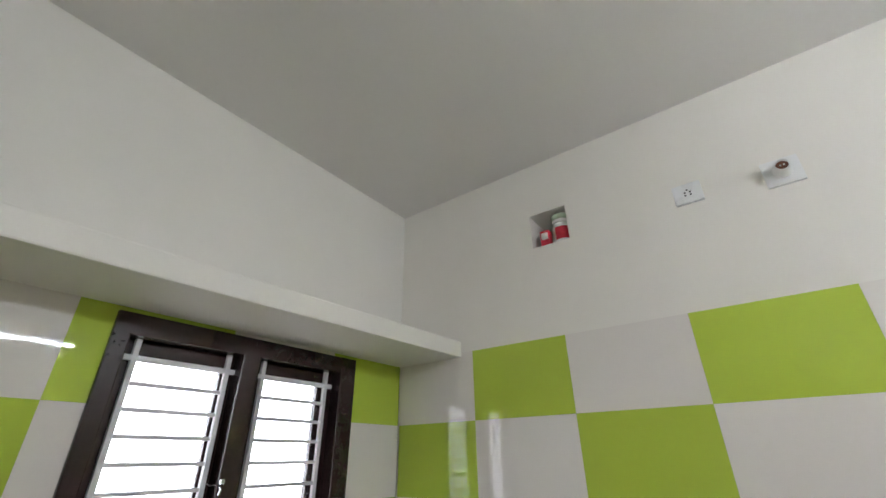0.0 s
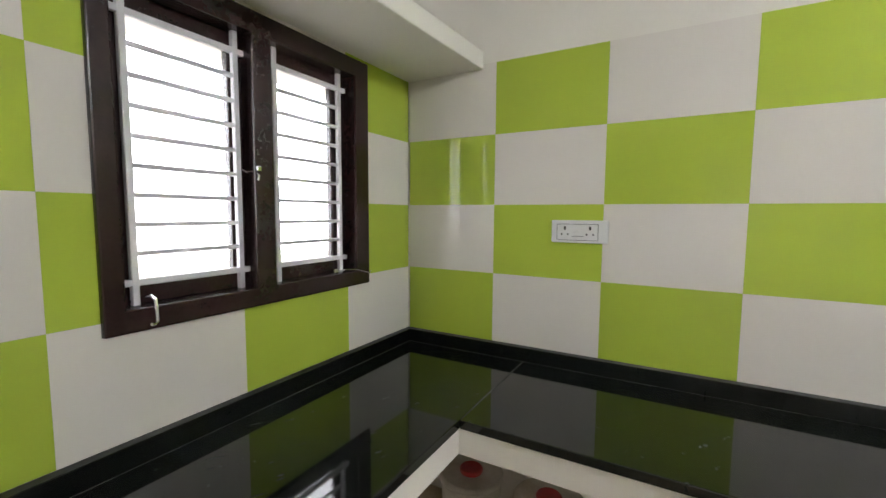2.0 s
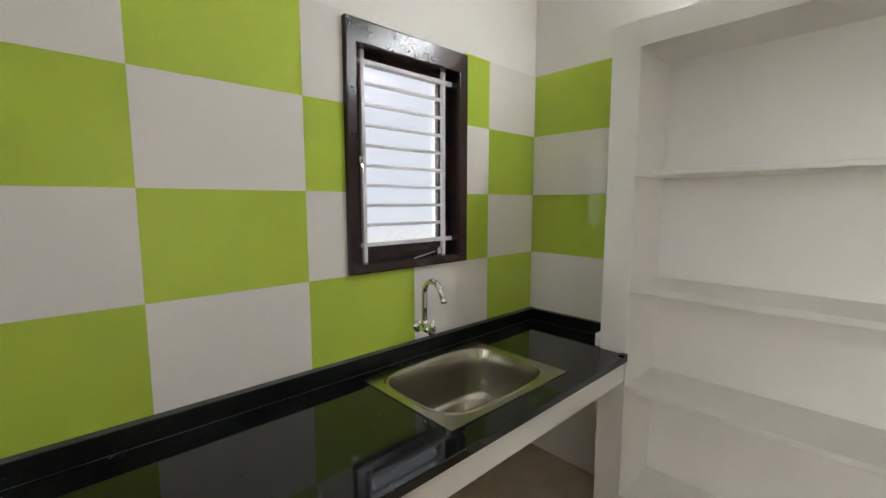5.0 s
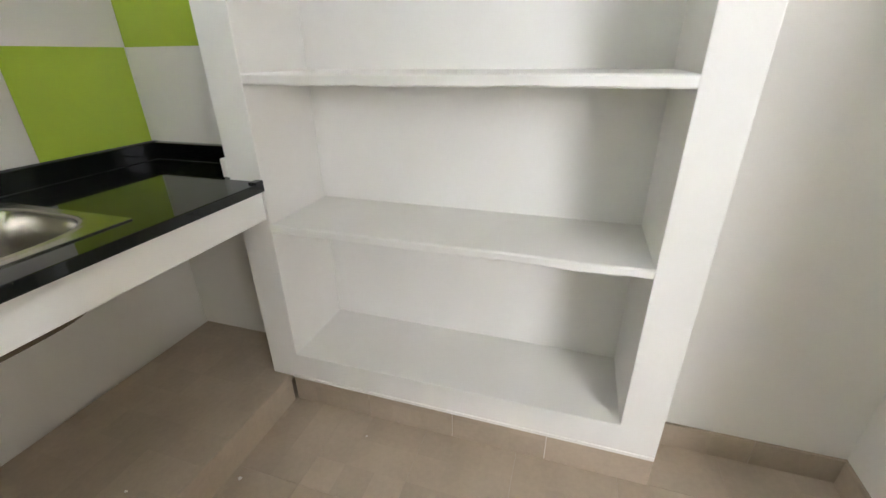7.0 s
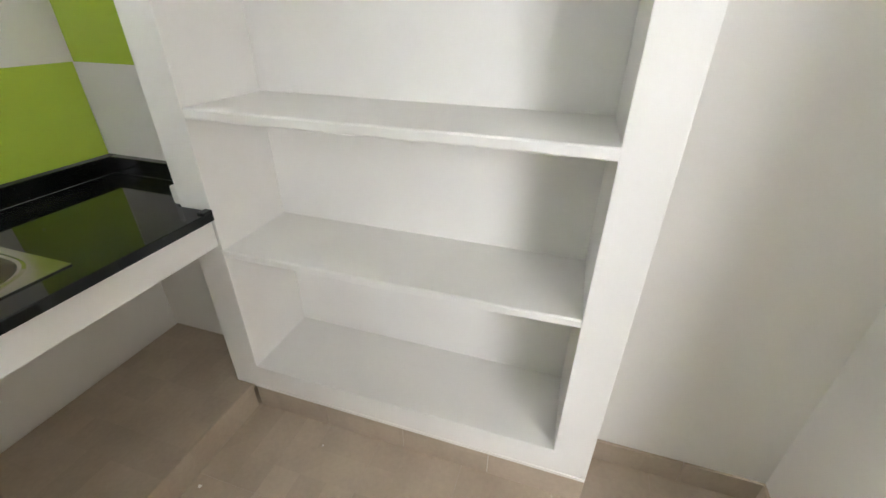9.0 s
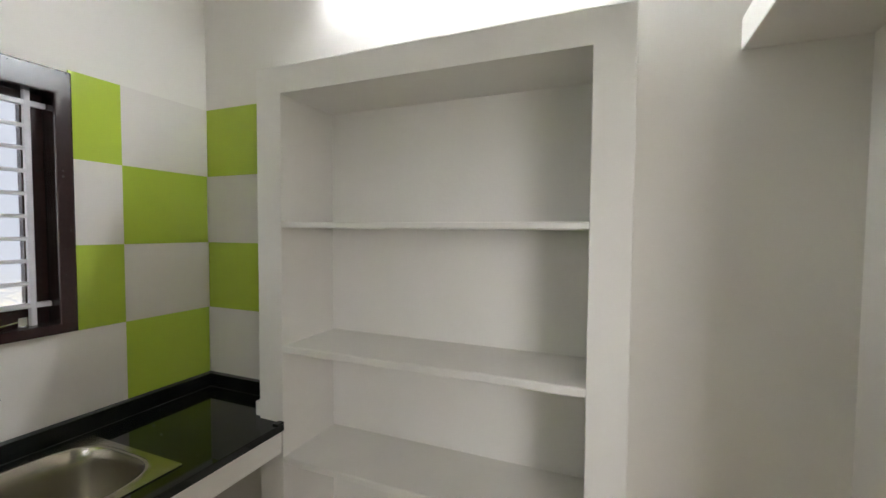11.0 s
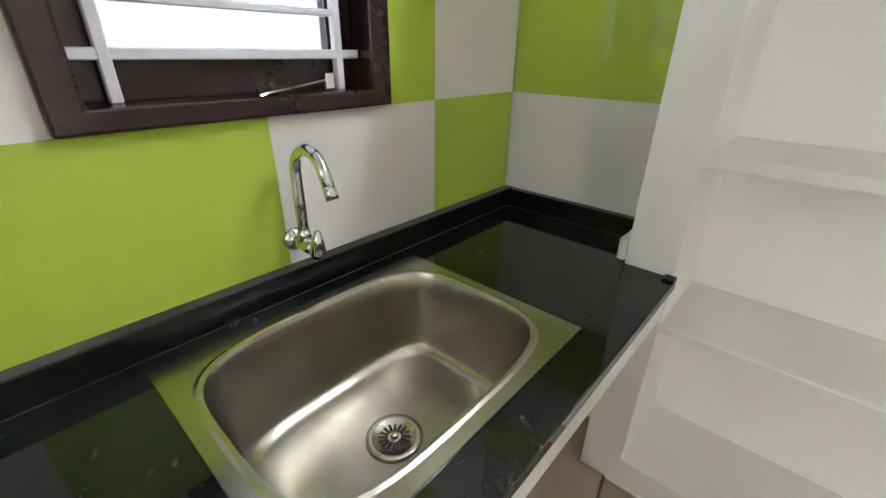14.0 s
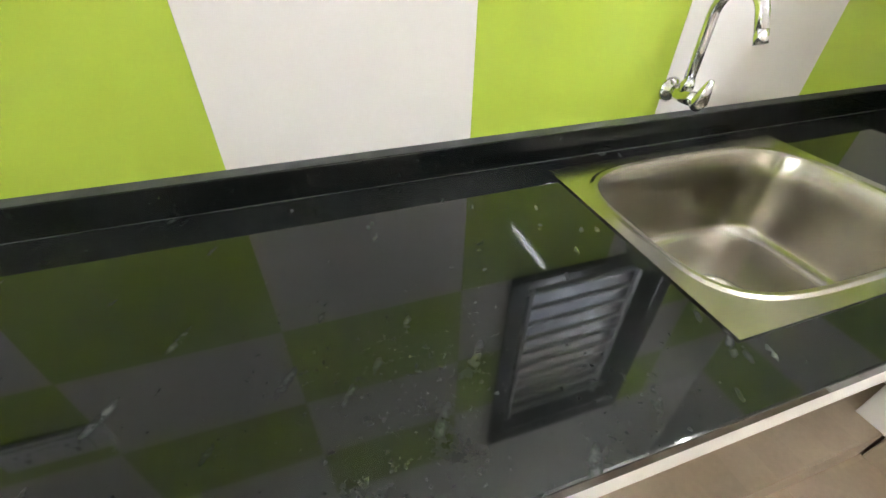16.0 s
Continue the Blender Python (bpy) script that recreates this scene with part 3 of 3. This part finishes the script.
R = COUNTER
bm = bmesh.new()
bridge(bm, [square_ring(0.2975, 0.2300, R + 0.0005), square_ring(0.2975, 0.2300, R + 0.0035), ring_at(0.276, 0.208, 4.0, R + 0.0038), ring_at(0.270, 0.202, 4.0, R + 0.0065), ring_at(0.263, 0.195, 4.0, R + 0.0050)])
part("rim", bm, STEEL, sink, "flat steel rim")
bm = bmesh.new()
depth = 0.208
rows = [ring_at(0.2630, 0.1950, 4.0, R + 0.0050), ring_at(0.2585, 0.1905, 4.0, R - 0.004), ring_at(0.2510, 0.1830, 4.2, R - 0.08), ring_at(0.2430, 0.1750, 4.3, R - depth + 0.040),
        ring_at(0.2390, 0.1710, 4.3, R - depth + 0.026), ring_at(0.2300, 0.1620, 4.3, R - depth + 0.013), ring_at(0.2150, 0.1470, 4.2, R - depth + 0.006), ring_at(0.170, 0.11, 3.5, R - depth + 0.002), ring_at(0.05, 0.05, 2.0, R - depth)]
vs = bridge(bm, rows)
bm.faces.new(vs[-1])
part("bowl", bm, STEEL, sink, "deep steel bowl", True)
drain_c = (2.246, -0.318, R - depth + 0.0005)
drain = part("drain", lathe([(0.056, 0.0), (0.056, 0.003), (0.048, 0.005), (0.042, 0.0045), (0.040, 0.001), (0.001, 0.001)], drain_c, 40), STEEL, sink, "round steel strainer", True)
# near-black boxes laid on the strainer stand for the shade in its slots
for k in range(16):
    a = 2 * math.pi * k / 16
    bm = boxes((0.013, 0.031, -0.0022, 0.0022, 0.0012, 0.0020))
    bm.transform(Matrix.Translation(drain_c) @ Matrix.Rotation(a, 4, "Z"))
    part("drain_slot", bm, DARK, drain)
part("drain_knob", lathe([(0.001, 0.001), (0.007, 0.001), (0.005, 0.008), (0.001, 0.009)], drain_c, 16), CHROME, drain)
part("overflow", lathe([(0.001, 0), (0.005, 0), (0.004, 0.003), (0.001, 0.003)], (2.02, -0.180, R - 0.05), 12, "y"), CHROME, sink)

# ---- tap ----
tap = tagged(new("wall_tap"), "chrome swan-neck tap mounted on the tiled wall", "tap")
TX, TZ = 2.267, 0.957
part("wall_flange", lathe([(0.001, 0), (0.027, 0), (0.027, -0.003), (0.020, -0.011), (0.012, -0.014), (0.012, -0.020), (0.001, -0.020)], (TX, 0, TZ), 32, "y"), CHROME, tap, smooth=True)
part("tap_body", tube([(TX, -0.012, TZ), (TX, -0.030, TZ), (TX, -0.055, TZ), (TX, -0.085, TZ)], 0.014, 24, [0.012, 0.016, 0.016, 0.013]), CHROME, tap, smooth=True)
part("spout_collar", tube([(TX, -0.042, TZ + 0.008), (TX, -0.042, TZ + 0.024), (TX, -0.042, TZ + 0.034)], 0.012, 20, [0.0145, 0.0145, 0.0115]), CHROME, tap, smooth=True)
neck = [(TX, -0.042, TZ + 0.03), (TX, -0.042, TZ + 0.09), (TX, -0.042, TZ + 0.150)]
for k in range(1, 13):
    a = math.pi * 0.87 * k / 12
    neck.append((TX, -0.042 - 0.050 * (1 - math.cos(a)), TZ + 0.150 + 0.050 * math.sin(a)))
neck.append((TX, neck[-1][1] - 0.018, neck[-1][2] - 0.040))
part("spout", tube(neck, 0.0112, 18), CHROME, tap, smooth=True)
end = neck[-1]
part("aerator", tube([(TX, end[1] + 0.006, end[2] + 0.014), (TX, end[1] - 0.0030, end[2] - 0.007)], 0.0119, 18), CHROME, tap, smooth=True)
part("tap_handle", tube([(TX, -0.078, TZ - 0.014), (TX, -0.086, TZ), (TX, -0.090, TZ + 0.022), (TX, -0.094, TZ + 0.044)], 0.01, 16, [0.012, 0.0165, 0.012, 0.006]), CHROME, tap, smooth=True)

# ---- buckets under the worktop ----
bucket = tagged(new("paint_bucket"), "dusty white plastic bucket with a red cap on its lid", "bucket", group="buckets under the worktop")
part("bucket_body", lathe([(0.001, 0), (0.105, 0), (0.112, 0.01), (0.128, 0.225), (0.130, 0.24), (0.001, 0.24)], (0, 0, 0), 40), BUCKETWHITE, bucket, smooth=True)
part("bucket_lid", lathe([(0.001, 0.2405), (0.136, 0.2405), (0.137, 0.256), (0.130, 0.264), (0.120, 0.258), (0.060, 0.258), (0.001, 0.258)], (0, 0, 0), 40), BUCKETWHITE, bucket, smooth=True)
part("cap", lathe([(0.001, 0.2582), (0.047, 0.2582), (0.049, 0.262), (0.049, 0.272), (0.044, 0.277), (0.001, 0.275)], (0, 0, 0), 28), RED, bucket, "round red cap")
bucket.matrix_basis = pose(0.435, -0.165, 0.1185, 0, 0, 20)
copy_thing(bucket, pose(0.77, -0.175, 0.1185, 0, 0, 80))

# ---- plaster crumbs on the floor and plinth ----
for cx, cy, cz, r in ((2.545, -0.60, 0.0, 0.006), (2.36, -0.42, 0.118, 0.004), (2.80, -0.90, 0.0, 0.003)):
    bm = bmesh.new()
    bmesh.ops.create_icosphere(bm, subdivisions=2, radius=r)
    for v in bm.verts:
        v.co *= 1 + 0.5 * noise.noise(v.co * 300)
        v.co.z = v.co.z * 0.5 + r * 0.45
    bm.transform(Matrix.Translation((cx, cy, cz)))
    tagged(part("plaster_crumb", bm, SHELF), "small white crumb of plaster on the tiles", "crumb", group="plaster crumbs")

# ---- outside ----
structure(part("ground", boxes((-1500, 1500, -1500, 1500, -6.2, -6.0)), GROUND), "pale dusty ground far below the windows", "ground")


def haze(name, strength, colour, dims, label):
    """Bright overcast haze far outside a window."""
    mat = bpy.data.materials.new(name)
    mat.use_nodes = True
    nt = mat.node_tree
    b = nt.nodes["Principled BSDF"]
    tex, ramp = nt.nodes.new("ShaderNodeTexNoise"), nt.nodes.new("ShaderNodeValToRGB")
    tex.inputs["Scale"].default_value, tex.inputs["Detail"].default_value = 0.03, 4
    ramp.color_ramp.elements[0].color = (*(c * 0.86 for c in colour), 1)
    ramp.color_ramp.elements[1].color = (*colour, 1)
    nt.links.new(nt.nodes.new("ShaderNodeTexCoord").outputs["Object"], tex.inputs["Vector"])
    nt.links.new(tex.outputs["Fac"], ramp.inputs["Fac"])
    nt.links.new(ramp.outputs["Color"], b.inputs["Emission Color"])
    b.inputs["Emission Strength"].default_value = strength
    b.inputs["Base Color"].default_value = (0.0, 0.0, 0.0, 1)
    b.inputs["Specular IOR Level"].default_value = 0.0
    structure(part(name, boxes(dims), mat), label, "backdrop")


haze("backdrop_west", 5.6, (0.975, 0.975, 1.0), (-62, -60, -400, 60, -6, 90), "bright white overcast haze in the distance")
haze("backdrop_north", 0.54, (0.87, 0.91, 1.0), (-60, 150, 60, 62, -6, 90), "pale bluish overcast haze in the distance")

# ---- skirting ----
sk = structure(part("baseboard", boxes((2.890, EAST - 0.0, UR + 0.004, -0.57, 0.0, UB - 0.002)), PAINT), "beige tile skirting along shelves and wall", "baseboard")
y = -0.571
while y > UR + 0.01:
    y1 = max(UR, y - 0.303)
    part("skirting_tile", boxes((2.884, 2.8895, y1 + 0.001, y - 0.001, 0.0, UB - 0.004), bevel=0.001, segments=1), FLOORTILE, sk)
    y = y1
part("skirting_tile", boxes((EAST - 0.010, EAST, SOUTH, -2.09, 0.0, 0.092), bevel=0.001, segments=1), FLOORTILE, sk)
part("skirting_tile", boxes((EAST - 0.010, EAST, -2.088, UR - 0.001, 0.0, 0.092), bevel=0.001, segments=1), FLOORTILE, sk)
x = EAST - 0.011
while x > DOOR[1] + 0.01:
    x1 = max(DOOR[1], x - 0.303)
    part("skirting_tile", boxes((x1 + 0.001, x - 0.001, SOUTH, SOUTH + 0.010, 0.0, 0.092), bevel=0.001, segments=1), FLOORTILE, sk)
    x = x1


# ---- wall tiles ----
def minus(rect, hole):
    """What is left of a rectangle (u0, u1, v0, v1) outside a hole, as rectangles."""
    u0, u1, v0, v1 = rect
    a, b, c, d = max(u0, hole[0]), min(u1, hole[1]), max(v0, hole[2]), min(v1, hole[3])
    if a >= b or c >= d:
        return [rect]
    return [r for r in ((u0, a, v0, v1), (b, u1, v0, v1), (a, b, v0, c), (a, b, d, v1)) if r[1] - r[0] > 0.02 and r[3] - r[2] > 0.03]


def tile_wall(parent, joints, hole, axis, parity, face, inward):
    for i, (u0, u1) in enumerate(zip(joints, joints[1:])):
        for j in range(4):
            v0 = TILE0 + ROW * j - (0.003 if j == 0 else 0)
            v1 = TILE0 + ROW * (j + 1)
            g = 0.0001
            rects = minus((min(u0, u1) + g, max(u0, u1) - g, v0 + g, v1 - g), hole)
            if not rects:
                continue
            bm = bmesh.new()
            for r in rects:
                if axis == "x":
                    box(bm, face, face + inward * 0.0075, r[0], r[1], r[2], r[3])
                else:
                    box(bm, r[0], r[1], face, face + inward * 0.0075, r[2], r[3])
            if len(rects) == 1:
                bmesh.ops.bevel(bm, geom=bm.edges[:], offset=0.0003, segments=1, affect="EDGES")
            part("wall_tile", bm, GREEN if (i + j) % 2 == parity else WHITE, parent)


NONE = (9, 9, 9, 9)
tile_wall(wall_north, [0.0085, 0.45, 0.90, 1.35, 1.80, 2.25, 2.70, EAST - 0.0085], (W2["a"], W2["b"], W2["z0"], W2["z1"]), "y", 0, 0.0, 1)
tile_wall(wall_west, [0.0, -0.430, -0.893, -1.356, -1.82, SOUTH], (W1["a"], W1["b"], W1["z0"], W1["z1"]), "x", 1, 0.0, -1)
tile_wall(wall_east, [0.0, UL + 0.001], NONE, "x", 1, EAST - 0.006, 1)

# ---- floor tiles ----
tile_bm = boxes((-0.1522, 0.1522, -0.1522, 0.1522, -0.0055, 0.0), bevel=0.0006, segments=1)
first = None
for i in range(10):
    for j in range(18):
        cx, cy = 2.735 - 0.305 * i + 0.305, -0.63 - 0.305 * j + 0.0
        if cx < -0.1 or cy < -5.5:
            continue
        if first is None:
            first = part("floor_tile", tile_bm, FLOORTILE, floor)
            t = first
        else:
            t = new("floor_tile", first.data)
            t.parent = floor
        t.matrix_basis = pose(cx, cy, 0)
